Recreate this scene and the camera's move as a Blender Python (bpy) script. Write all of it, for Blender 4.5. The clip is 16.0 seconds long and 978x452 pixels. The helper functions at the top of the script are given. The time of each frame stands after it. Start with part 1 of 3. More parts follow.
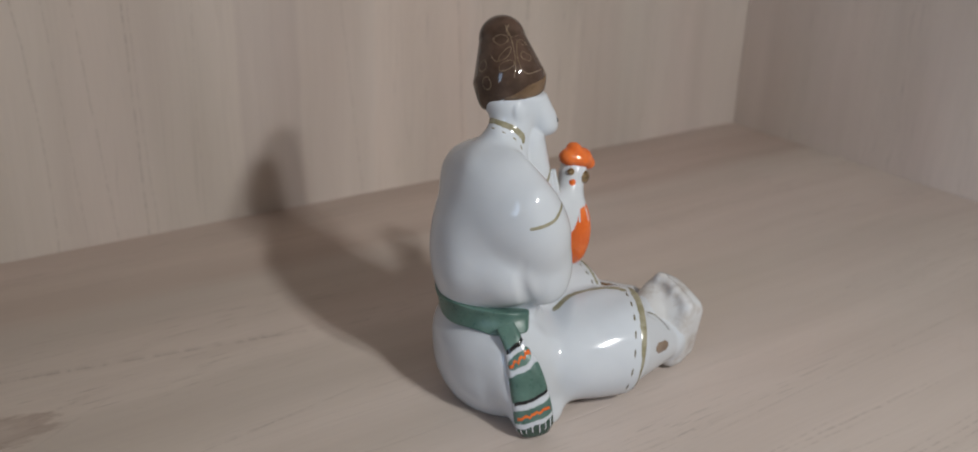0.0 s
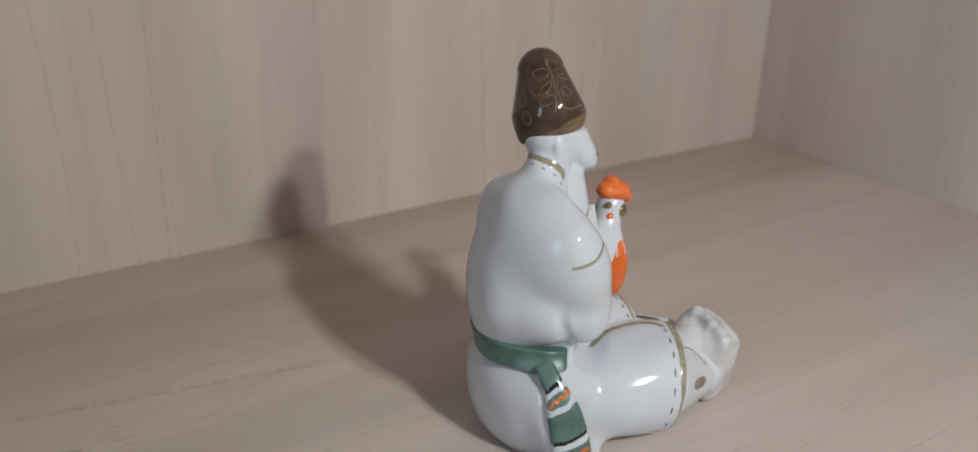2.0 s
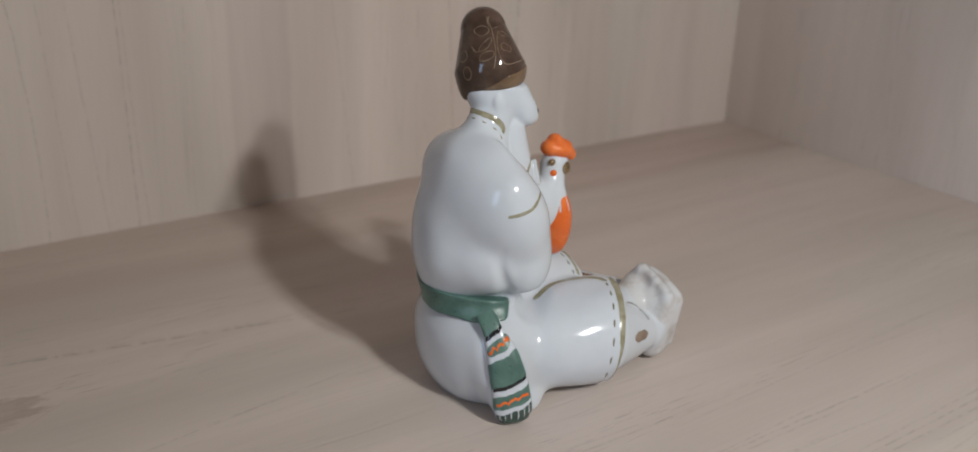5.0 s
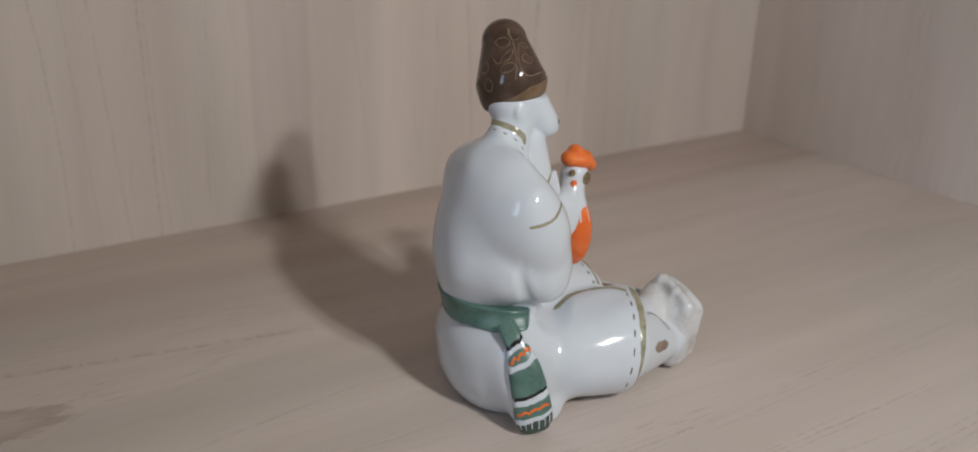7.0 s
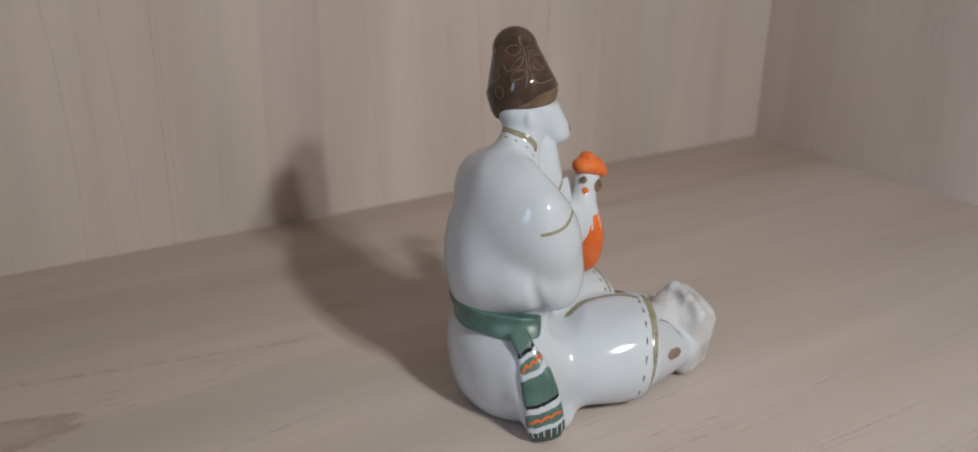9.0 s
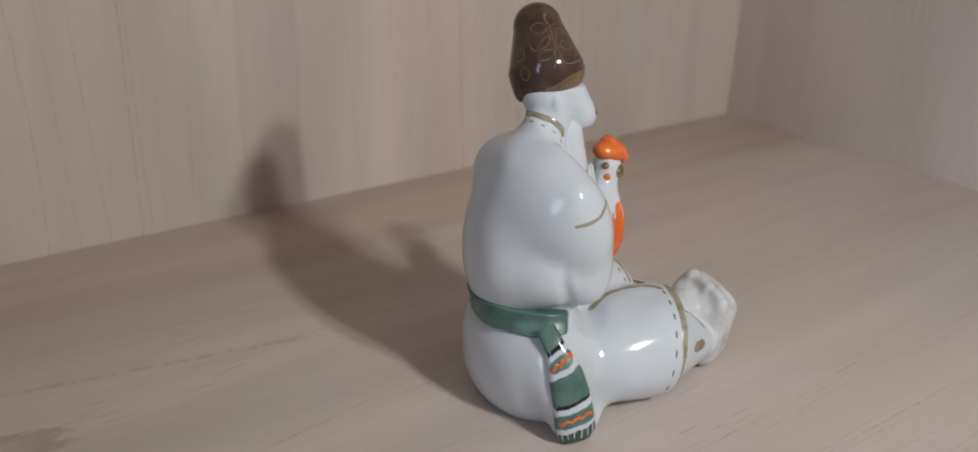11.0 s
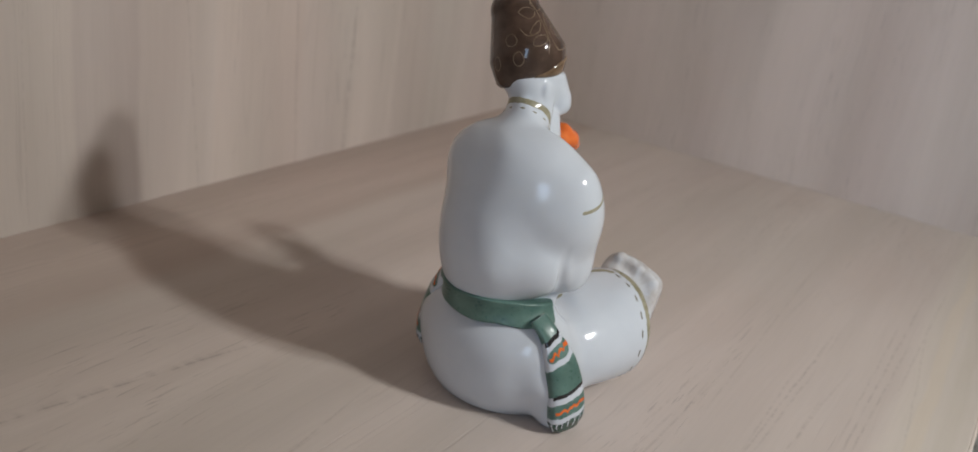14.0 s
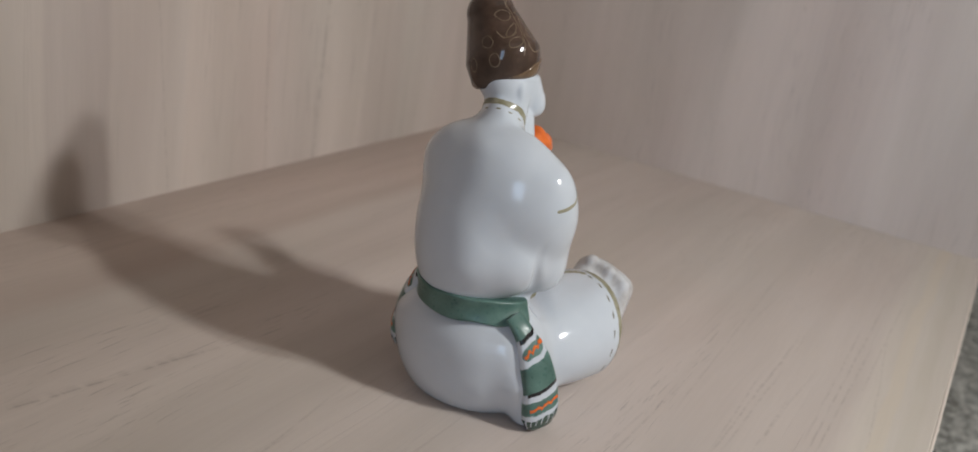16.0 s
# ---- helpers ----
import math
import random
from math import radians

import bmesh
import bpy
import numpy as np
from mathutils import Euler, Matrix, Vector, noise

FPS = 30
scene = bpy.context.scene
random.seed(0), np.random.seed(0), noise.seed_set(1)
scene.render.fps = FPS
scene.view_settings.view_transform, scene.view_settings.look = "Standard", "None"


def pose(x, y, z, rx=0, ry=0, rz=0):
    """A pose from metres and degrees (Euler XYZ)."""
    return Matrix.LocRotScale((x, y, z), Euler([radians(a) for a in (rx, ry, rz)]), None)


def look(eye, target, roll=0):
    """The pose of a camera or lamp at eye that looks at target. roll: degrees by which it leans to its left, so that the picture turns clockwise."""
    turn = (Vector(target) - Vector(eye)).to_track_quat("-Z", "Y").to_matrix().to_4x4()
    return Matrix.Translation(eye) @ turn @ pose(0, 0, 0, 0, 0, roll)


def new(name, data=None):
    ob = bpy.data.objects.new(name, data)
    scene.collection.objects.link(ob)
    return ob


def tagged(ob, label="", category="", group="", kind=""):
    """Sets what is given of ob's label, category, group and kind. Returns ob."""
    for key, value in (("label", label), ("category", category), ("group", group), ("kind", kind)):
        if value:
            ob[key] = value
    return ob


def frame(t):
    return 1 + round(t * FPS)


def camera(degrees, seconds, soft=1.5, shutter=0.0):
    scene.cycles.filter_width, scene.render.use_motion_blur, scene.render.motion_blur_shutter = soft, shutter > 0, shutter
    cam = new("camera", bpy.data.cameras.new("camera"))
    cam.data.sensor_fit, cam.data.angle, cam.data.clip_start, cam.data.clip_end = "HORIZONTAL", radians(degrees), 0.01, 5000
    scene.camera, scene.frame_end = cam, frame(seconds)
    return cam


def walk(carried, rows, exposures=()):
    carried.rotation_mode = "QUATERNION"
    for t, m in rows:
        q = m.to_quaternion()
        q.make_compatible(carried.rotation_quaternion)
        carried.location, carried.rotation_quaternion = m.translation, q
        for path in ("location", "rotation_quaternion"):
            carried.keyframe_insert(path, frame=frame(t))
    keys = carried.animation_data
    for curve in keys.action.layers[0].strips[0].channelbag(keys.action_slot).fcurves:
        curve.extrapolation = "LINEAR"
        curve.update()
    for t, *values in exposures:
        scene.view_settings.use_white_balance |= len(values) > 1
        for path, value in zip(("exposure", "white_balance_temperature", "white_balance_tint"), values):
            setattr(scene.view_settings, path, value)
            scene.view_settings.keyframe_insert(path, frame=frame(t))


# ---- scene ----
cam = camera(54.54, 16.0, soft=1.7, shutter=0.5)
PATH = [
    (0, (-0.1650, -0.2429, 0.1851), (-0.0048, -0.0163, 0.0712), 1.97),
    (0.5, (-0.1659, -0.2399, 0.1920), (-0.0064, -0.0128, 0.0781), 1.62),
    (1, (-0.1694, -0.2306, 0.1934), (-0.0095, -0.0035, 0.0799), 1.59),
    (1.5, (-0.1725, -0.2233, 0.1934), (-0.0121, 0.0031, 0.0794), 2.01),
    (2, (-0.1698, -0.2269, 0.1943), (-0.0095, -0.0007, 0.0795), 2.12),
    (2.5, (-0.1723, -0.2295, 0.1930), (-0.0115, -0.0030, 0.0796), 1.98),
    (3, (-0.1713, -0.2364, 0.1924), (-0.0107, -0.0100, 0.0786), 2.11),
    (3.5, (-0.1682, -0.2427, 0.1882), (-0.0075, -0.0162, 0.0748), 2.04),
    (4, (-0.1611, -0.2494, 0.1826), (-0.0006, -0.0228, 0.0693), 2.06),
    (6.5, (-0.1642, -0.2525, 0.1829), (-0.0070, -0.0228, 0.0711), 2.05),
    (7, (-0.1644, -0.2518, 0.1839), (-0.0082, -0.0209, 0.0730), 1.87),
    (7.5, (-0.1650, -0.2478, 0.1838), (-0.0097, -0.0161, 0.0734), 1.91),
    (8, (-0.1650, -0.2490, 0.1850), (-0.0113, -0.0162, 0.0745), 1.52),
    (8.5, (-0.1645, -0.2486, 0.1843), (-0.0114, -0.0153, 0.0740), 1.50),
    (9, (-0.1637, -0.2516, 0.1843), (-0.0105, -0.0179, 0.0750), 1.37),
    (11.3, (-0.1852, -0.1991, 0.1784), (-0.0067, 0.0131, 0.0640), 2.97),
    (11.5, (-0.1922, -0.1860, 0.1700), (-0.0055, 0.0212, 0.0597), 3.67),
    (12, (-0.1947, -0.1666, 0.1683), (0.0043, 0.0290, 0.0582), 4.88),
    (12.5, (-0.1972, -0.1487, 0.1603), (0.0229, 0.0230, 0.0505), 7.44),
    (13, (-0.2105, -0.1443, 0.1627), (0.0214, 0.0104, 0.0519), 7.67),
    (13.5, (-0.2335, -0.1383, 0.1653), (0.0050, 0.0074, 0.0562), 8.11),
    (14, (-0.2398, -0.1362, 0.1662), (0.0034, 0.0027, 0.0586), 8.32),
    (14.5, (-0.2443, -0.1394, 0.1655), (0.0007, -0.0017, 0.0606), 8.60),
    (15, (-0.2507, -0.1342, 0.1652), (-0.0011, -0.0038, 0.0620), 9.27),
    (15.5, (-0.2475, -0.1368, 0.1626), (0.0015, -0.0047, 0.0601), 9.31),
    (16, (-0.2465, -0.1362, 0.1607), (0.0044, -0.0056, 0.0608), 9.22),
]
# the camera's own slight drift of exposure
EXPOSURE = [(0.0, -0.04), (1.0, 0.02), (3.0, 0.06), (4.2, 0.02), (6.5, -0.04), (9.0, -0.02), (12.0, 0.0), (14.0, 0.03), (16.0, 0.06)]
walk(cam, [(t, look(eye, target, roll)) for t, eye, target, roll in PATH], EXPOSURE)
cam.data.dof.use_dof = True
cam.data.dof.focus_distance = 0.29
cam.data.dof.aperture_fstop = 12.5

# ---- sky and lights ----
world = bpy.data.worlds.new("sky")
scene.world = world
world.use_nodes = True
_sky = world.node_tree.nodes.new("ShaderNodeTexSky")
_sky.sky_type, _sky.sun_disc = "NISHITA", False
_sky.sun_elevation, _sky.sun_rotation = radians(35), radians(200)
_back = world.node_tree.nodes["Background"]
world.node_tree.links.new(_sky.outputs[0], _back.inputs[0])
_back.inputs[1].default_value = 0.1

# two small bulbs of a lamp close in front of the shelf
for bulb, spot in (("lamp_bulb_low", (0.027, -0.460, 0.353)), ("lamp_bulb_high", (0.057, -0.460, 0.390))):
    lamp_data = bpy.data.lights.new(bulb, "AREA")
    lamp_data.shape, lamp_data.size, lamp_data.energy, lamp_data.color = "DISK", 0.025, 0.447, (0.968, 0.970, 0.955)
    lamp = new(bulb, lamp_data)
    lamp_data.spread = radians(118)
    lamp.matrix_world = look(spot, (0.09, 0.07, 0.035))
    # added fill lamp facing the room, far stronger than the bulb, for bounce
    fill_data = bpy.data.lights.new(bulb + "_room_fill", "AREA")
    fill_data.shape, fill_data.size, fill_data.energy, fill_data.color = "DISK", 0.030, 12.4, (1.0, 0.968, 0.930)
    fill_lamp = new(bulb + "_room_fill", fill_data)
    fill_lamp.matrix_world = look((spot[0], spot[1] - 0.006, spot[2] + 0.004), (spot[0] - 0.1, spot[1] - 1.0, spot[2] + 0.7))

# daylight in the window's opening
day_data = bpy.data.lights.new("window_daylight", "AREA")
day_data.shape, day_data.size, day_data.size_y, day_data.energy, day_data.color = "RECTANGLE", 0.96, 1.1, 14.5, (0.50, 0.70, 1.0)
day = new("window_daylight", day_data)
day.matrix_world = look((-2.06, -0.72, 0.55), (0.0, -0.1, 0.1))


# ---- materials ----
class Nodes:
    """A short way to write node trees."""

    def __init__(self, name):
        self.mat = bpy.data.materials.new(name)
        self.mat.use_nodes = True
        self.tree = self.mat.node_tree
        self.shader = self.tree.nodes["Principled BSDF"]

    def add(self, kind, inputs=(), **settings):
        node = self.tree.nodes.new(kind)
        if "data_type" in settings:
            node.data_type = settings["data_type"]
        if "blend_type" in settings:
            node.blend_type = settings["blend_type"]
        if "operation" in settings:
            node.operation = settings["operation"]
        if "use_clamp" in settings:
            node.use_clamp = settings["use_clamp"]
        if "noise_dimensions" in settings:
            node.noise_dimensions = settings["noise_dimensions"]
        for key, value in dict(inputs).items():
            self.put(node.inputs[key], value)
        return node

    def put(self, socket, value):
        if isinstance(value, bpy.types.NodeSocket):
            self.tree.links.new(value, socket)
        else:
            socket.default_value = value

    def set(self, **values):
        for key, value in values.items():
            self.put(self.shader.inputs[key.replace("_", " ")], value)
        return self

    def maths(self, how, a, b=0.0, clamp=False):
        return self.add("ShaderNodeMath", {0: a, 1: b}, operation=how, use_clamp=clamp).outputs[0]

    def mix(self, amount, a, b):
        node = self.add("ShaderNodeMix", data_type="RGBA")
        self.put(node.inputs[0], amount), self.put(node.inputs[6], a), self.put(node.inputs[7], b)
        return node.outputs[2]

    def span(self, value, low, high, to_low=0.0, to_high=1.0):
        node = self.add("ShaderNodeMapRange", {0: value, 1: low, 2: high, 3: to_low, 4: to_high})
        return node.outputs[0]

    def noise(self, where, scale, detail=2.0, rough=0.5, dims="3D"):
        return self.add("ShaderNodeTexNoise", {"Vector": where, "Scale": scale, "Detail": detail, "Roughness": rough}, noise_dimensions=dims).outputs[0]

    def bump(self, height, strength, distance):
        return self.add("ShaderNodeBump", {"Height": height, "Strength": strength, "Distance": distance}).outputs[0]


def rgb(r, g, b):
    return (r, g, b, 1.0)


def laminate(name, grain, tone, seed, marks=(), busy=1.0, depth=0.7, bands=(), knots=()):
    """Bleached-oak laminate; grain is the axis along which it runs. marks: printed grain lines as (place across, lean,
    bow, from, to, strength, half width).
    bands: tinted strips as (from, to, soft edge, tint). knots: dark cathedral tips as (along, across, length, breadth,
    strength)."""
    n = Nodes(name)
    place = n.add("ShaderNodeTexCoord").outputs["Object"]
    along = {"x": 0, "y": 1, "z": 2}[grain]
    # slow waver of the grain lines
    waver = n.noise(n.add("ShaderNodeMapping", {"Vector": place, "Location": (seed, seed * 1.7, seed * 0.6), "Scale": tuple(9.0 if i == along else 14.0 for i in range(3))}).outputs[0], 1.0, 2.0)
    shift = n.maths("MULTIPLY", n.maths("SUBTRACT", waver, 0.5), 0.012)
    across = [i for i in range(3) if i != along]
    offset = n.add("ShaderNodeCombineXYZ", {i: shift for i in across}).outputs[0]
    bent = n.add("ShaderNodeVectorMath", {0: place, 1: offset}, operation="ADD").outputs[0]

    def streaks(long, wide, detail, rough, k):
        stretch = n.add("ShaderNodeMapping", {"Vector": bent, "Location": (seed + k, seed * 2 - k, k * 3.1), "Scale": tuple(long if i == along else wide for i in range(3))})
        return n.noise(stretch.outputs[0], 1.0, detail, rough)

    broad = streaks(2.2, 21.0, 2.0, 0.5, 1.0)
    middle = streaks(5.0, 95.0, 3.0, 0.6, 2.0)
    fine = streaks(26.0, 900.0, 2.0, 0.6, 3.0)
    lines = streaks(3.0, 520.0, 2.0, 0.55, 4.0)
    patch = streaks(4.0, 30.0, 1.0, 0.5, 5.0)
    cloud = n.noise(place, 14.0, 3.0)
    base = n.mix(n.span(broad, 0.36, 0.64), rgb(*(c * k for c, k in zip(tone, (0.875, 0.868, 0.858)))), rgb(*(min(c * k, 0.8) for c, k in zip(tone, (1.075, 1.075, 1.075)))))
    base = n.mix(n.span(middle, 0.42, 0.72, 0.0, 0.15 * busy), base, rgb(*(c * k for c, k in zip(tone, (0.70, 0.67, 0.64)))))
    base = n.mix(n.span(cloud, 0.35, 0.7, 0.0, 0.22), base, rgb(tone[0] * 0.95, tone[1] * 0.98, tone[2] * 1.02))
    # broad olive and rosy patches of the print
    hue = streaks(3.0, 11.0, 2.0, 0.5, 9.0)
    base = n.mix(n.span(hue, 0.36, 0.64), base, n.add("ShaderNodeMix", {0: 1.0, 6: base, 7: rgb(0.962, 1.0, 0.986)}, data_type="RGBA", blend_type="MULTIPLY").outputs[2])
    # short open pores, in bands
    pores = n.maths("MULTIPLY", n.span(streaks(48.0, 1150.0, 2.0, 0.5, 10.0), 0.62, 0.71), n.span(streaks(2.5, 26.0, 1.0, 0.5, 12.0), 0.50, 0.62), True)
    base = n.mix(n.maths("MULTIPLY", pores, 0.50), base, rgb(*(c * 0.5 for c in tone)))
    base = n.mix(n.span(fine, 0.35, 0.75, 0.0, 0.10), base, rgb(*(c * 0.62 for c in tone)))
    thin = n.maths("MULTIPLY", n.span(lines, 0.61, 0.69), n.span(patch, 0.49, 0.62), True)
    base = n.mix(n.maths("MULTIPLY", thin, 0.12 * busy), base, rgb(tone[0] * 0.36, tone[1] * 0.34, tone[2] * 0.33))
    # closed growth lines, as on flat-sawn boards
    growth = n.maths("ABSOLUTE", n.maths("SUBTRACT", streaks(3.4, 48.0, 1.0, 0.4, 6.0), 0.5))
    ring = n.maths("MULTIPLY", n.span(growth, 0.002, 0.013, 1.0, 0.0), n.span(patch, 0.40, 0.60), True)
    base = n.mix(n.maths("MULTIPLY", ring, 0.07 * busy), base, rgb(tone[0] * 0.40, tone[1] * 0.38, tone[2] * 0.37))
    split = n.add("ShaderNodeSeparateXYZ", {0: bent}).outputs
    run, side = (split[0], split[1]) if grain == "x" else (split[2], split[0])
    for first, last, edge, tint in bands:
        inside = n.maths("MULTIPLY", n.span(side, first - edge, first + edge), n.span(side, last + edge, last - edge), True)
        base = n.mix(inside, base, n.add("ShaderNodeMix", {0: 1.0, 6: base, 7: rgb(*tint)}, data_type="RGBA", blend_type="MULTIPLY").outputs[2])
    for at, over, long, broad_by, strength in knots:
        a, b = n.maths("DIVIDE", n.maths("SUBTRACT", run, at), long), n.maths("DIVIDE", n.maths("SUBTRACT", side, over), broad_by)
        ring_off = n.maths("ADD", n.maths("SQRT", n.maths("ADD", n.maths("MULTIPLY", a, a), n.maths("MULTIPLY", b, b))), n.maths("MULTIPLY", n.maths("SUBTRACT", streaks(70.0, 240.0, 4.0, 0.7, 13.0), 0.5), 1.3))
        core = n.maths("MULTIPLY", n.span(ring_off, 0.55, 1.0, 0.5, 1.0), n.span(ring_off, 1.0, 1.2, 1.0, 0.0), True)
        base = n.mix(n.maths("MULTIPLY", core, strength), base, rgb(tone[0] * 0.52, tone[1] * 0.46, tone[2] * 0.42))
    if marks:
        split = n.add("ShaderNodeSeparateXYZ", {0: place}).outputs
        run, side = (split[0], split[1]) if grain == "x" else (split[2], split[0])
        jitter = n.maths("MULTIPLY", n.maths("SUBTRACT", streaks(60.0, 60.0, 3.0, 0.6, 7.0), 0.5), 0.0016)
        broken = n.span(streaks(240.0, 60.0, 3.0, 0.65, 8.0), 0.40, 0.58, 0.12, 1.0)
        for at, lean, bow, first, last, strength, *half in marks:
            middle_run = n.maths("SUBTRACT", run, (first + last) / 2)
            curve = n.maths("ADD", n.maths("MULTIPLY", middle_run, lean), n.maths("MULTIPLY", n.maths("MULTIPLY", middle_run, middle_run), bow))
            off = n.maths("ABSOLUTE", n.maths("ADD", n.maths("SUBTRACT", n.maths("SUBTRACT", side, at), curve), jitter))
            within = n.maths("MULTIPLY", n.span(run, first, first + 0.02), n.span(run, last, last - 0.02), True)
            dark = n.maths("MULTIPLY", n.maths("MULTIPLY", n.span(off, 0.0001, half[0] if half else 0.0007, 1.0, 0.0), within), n.maths("MULTIPLY", broken, strength * depth), True)
            base = n.mix(dark, base, rgb(tone[0] * 0.38, tone[1] * 0.36, tone[2] * 0.35))
    relief = n.maths("SUBTRACT", n.maths("MULTIPLY", fine, 0.35), thin)
    n.set(Base_Color=base, Roughness=n.span(middle, 0.3, 0.7, 0.46, 0.60), Normal=n.bump(relief, 0.25, 0.0004))
    n.set(Specular_IOR_Level=0.28)
    return n.mat


def glaze(name, tone, other=None, rough=0.10, size=160.0, spread=(0.42, 0.62), relief=0.08):
    """Glossy fired glaze with brushed unevenness between two tones."""
    n = Nodes(name)
    place = n.add("ShaderNodeTexCoord").outputs["Object"]
    wash = n.noise(place, size, 3.0, 0.6)
    pits = n.noise(place, 900.0, 2.0)
    wide = n.noise(place, 60.0, 2.0)
    n.set(Base_Color=n.mix(n.span(wash, *spread), rgb(*tone), rgb(*(other or tone))), Roughness=n.span(pits, 0.3, 0.7, rough * 0.8, rough * 1.3))
    n.set(Normal=n.bump(n.maths("ADD", wide, n.maths("MULTIPLY", pits, 0.05)), relief, 0.0008), IOR=1.5, Specular_IOR_Level=0.5)
    return n.mat


def plain(name, tone, rough=0.8, size=8.0, vary=0.06):
    n = Nodes(name)
    place = n.add("ShaderNodeTexCoord").outputs["Object"]
    wash = n.noise(place, size, 4.0)
    low, high = (rgb(*(c * k for c in tone)) for k in (1 - vary, 1 + vary))
    n.set(Base_Color=n.mix(wash, low, high), Roughness=rough, Normal=n.bump(n.noise(place, 220.0, 3.0), 0.15, 0.002))
    return n.mat


WALL_MARKS = [
    (-0.0965, -0.045, -0.66, -0.02, 0.14, 0.45),
    (-0.0735, -0.070, 0.0, -0.02, 0.14, 0.40),
    (-0.0860, -0.053, 0.0, -0.02, 0.14, 0.30),
    (0.0557, -0.098, 0.0, -0.02, 0.14, 0.40),
    (-0.0267, 0.020, 0.4, -0.02, 0.14, 0.25),
    (-0.0556, -0.009, 0.0, -0.02, 0.14, 0.65),
    (-0.0528, -0.030, 0.3, -0.02, 0.14, 0.35),
    (0.1245, -0.063, 0.0, -0.02, 0.14, 0.55),
    (0.1690, 0.030, 0.0, -0.02, 0.14, 0.70, 0.0016),
]
# lighter and darker boards of the print
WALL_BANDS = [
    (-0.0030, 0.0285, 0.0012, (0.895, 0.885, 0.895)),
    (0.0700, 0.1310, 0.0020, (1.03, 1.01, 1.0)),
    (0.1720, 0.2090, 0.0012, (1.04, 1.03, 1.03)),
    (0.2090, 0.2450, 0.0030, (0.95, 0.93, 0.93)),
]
SHELF_BANDS = [
    # darker, warmer strip along the back of the board
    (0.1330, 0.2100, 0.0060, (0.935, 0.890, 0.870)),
    (-0.1500, -0.1180, 0.0030, (1.03, 1.04, 1.02)),
    (-0.1405, -0.1345, 0.0008, (0.965, 0.965, 0.950)),
    (-0.1310, -0.1255, 0.0006, (1.03, 1.01, 0.965)),
]
SHELF_KNOTS = [(-0.156, 0.0585, 0.025, 0.0100, 0.55)]
SHELF_MARKS = [
    (0.0865, -0.19, 0.0, -0.20, -0.02, 0.80),
    (0.0872, -0.19, 0.0, -0.20, -0.02, 0.40, 0.0030),
    (0.0640, 0.25, 0.0, -0.145, -0.105, 0.60, 0.0012),
    (0.0186, 0.148, 0.0, -0.12, -0.01, 0.40),
    (0.0660, -0.31, 0.0, -0.20, -0.125, 0.40),
    (0.0550, 0.63, 0.0, -0.145, -0.095, 0.30),
    (-0.0603, -0.025, 0.0, -0.02, 0.08, 0.45),
    (-0.0570, -0.040, 0.0, -0.02, 0.06, 0.35),
    (-0.0855, -0.010, 0.0, 0.02, 0.16, 0.55),
    (-0.0878, -0.015, 0.0, 0.03, 0.12, 0.45),
    (-0.0973, -0.047, 0.0, 0.04, 0.13, 0.40),
    (-0.1105, 0.000, 0.0, 0.04, 0.24, 0.60),
    (-0.1135, -0.010, 0.0, 0.05, 0.17, 0.55),
    (-0.1180, 0.000, 0.0, 0.11, 0.25, 0.45),
    (-0.1233, 0.084, 0.0, 0.06, 0.19, 0.35),
    (-0.0630, 0.037, 0.0, 0.04, 0.22, 0.40),
]
PORE_LINES = [
    (-0.0657, -0.033, 0.0, 0.136, 0.199, 0.35),
    (-0.0879, 0.029, 0.0, 0.125, 0.170, 0.40),
    (-0.0859, -0.043, 0.0, 0.079, 0.142, 0.40),
    (-0.0540, -0.021, 0.0, 0.021, 0.088, 0.35),
    (-0.0599, 0.006, 0.0, 0.032, 0.099, 0.30),
    (-0.0833, 0.029, 0.0, 0.029, 0.109, 0.45),
    (-0.1075, 0.010, 0.0, 0.057, 0.189, 0.45),
    (-0.0959, -0.022, 0.0, 0.035, 0.097, 0.40),
    (0.0182, 0.064, 0.0, -0.093, -0.043, 0.40),
]
OAK = (0.594, 0.507, 0.461)
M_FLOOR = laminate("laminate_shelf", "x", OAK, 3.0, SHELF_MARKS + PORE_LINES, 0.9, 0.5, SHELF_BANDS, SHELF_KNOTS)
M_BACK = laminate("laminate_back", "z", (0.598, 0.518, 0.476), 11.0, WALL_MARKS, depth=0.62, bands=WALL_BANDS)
M_SIDE = laminate("laminate_side", "z", OAK, 23.0)
M_EDGE = plain("edge_band", (0.66, 0.58, 0.51), 0.5, 60.0)
M_WALL = plain("room_paint", (0.65, 0.58, 0.50), 0.9)
M_CEIL = plain("ceiling_paint", (0.8, 0.8, 0.78), 0.9)
M_FRAME = plain("window_paint", (0.8, 0.8, 0.8), 0.35)

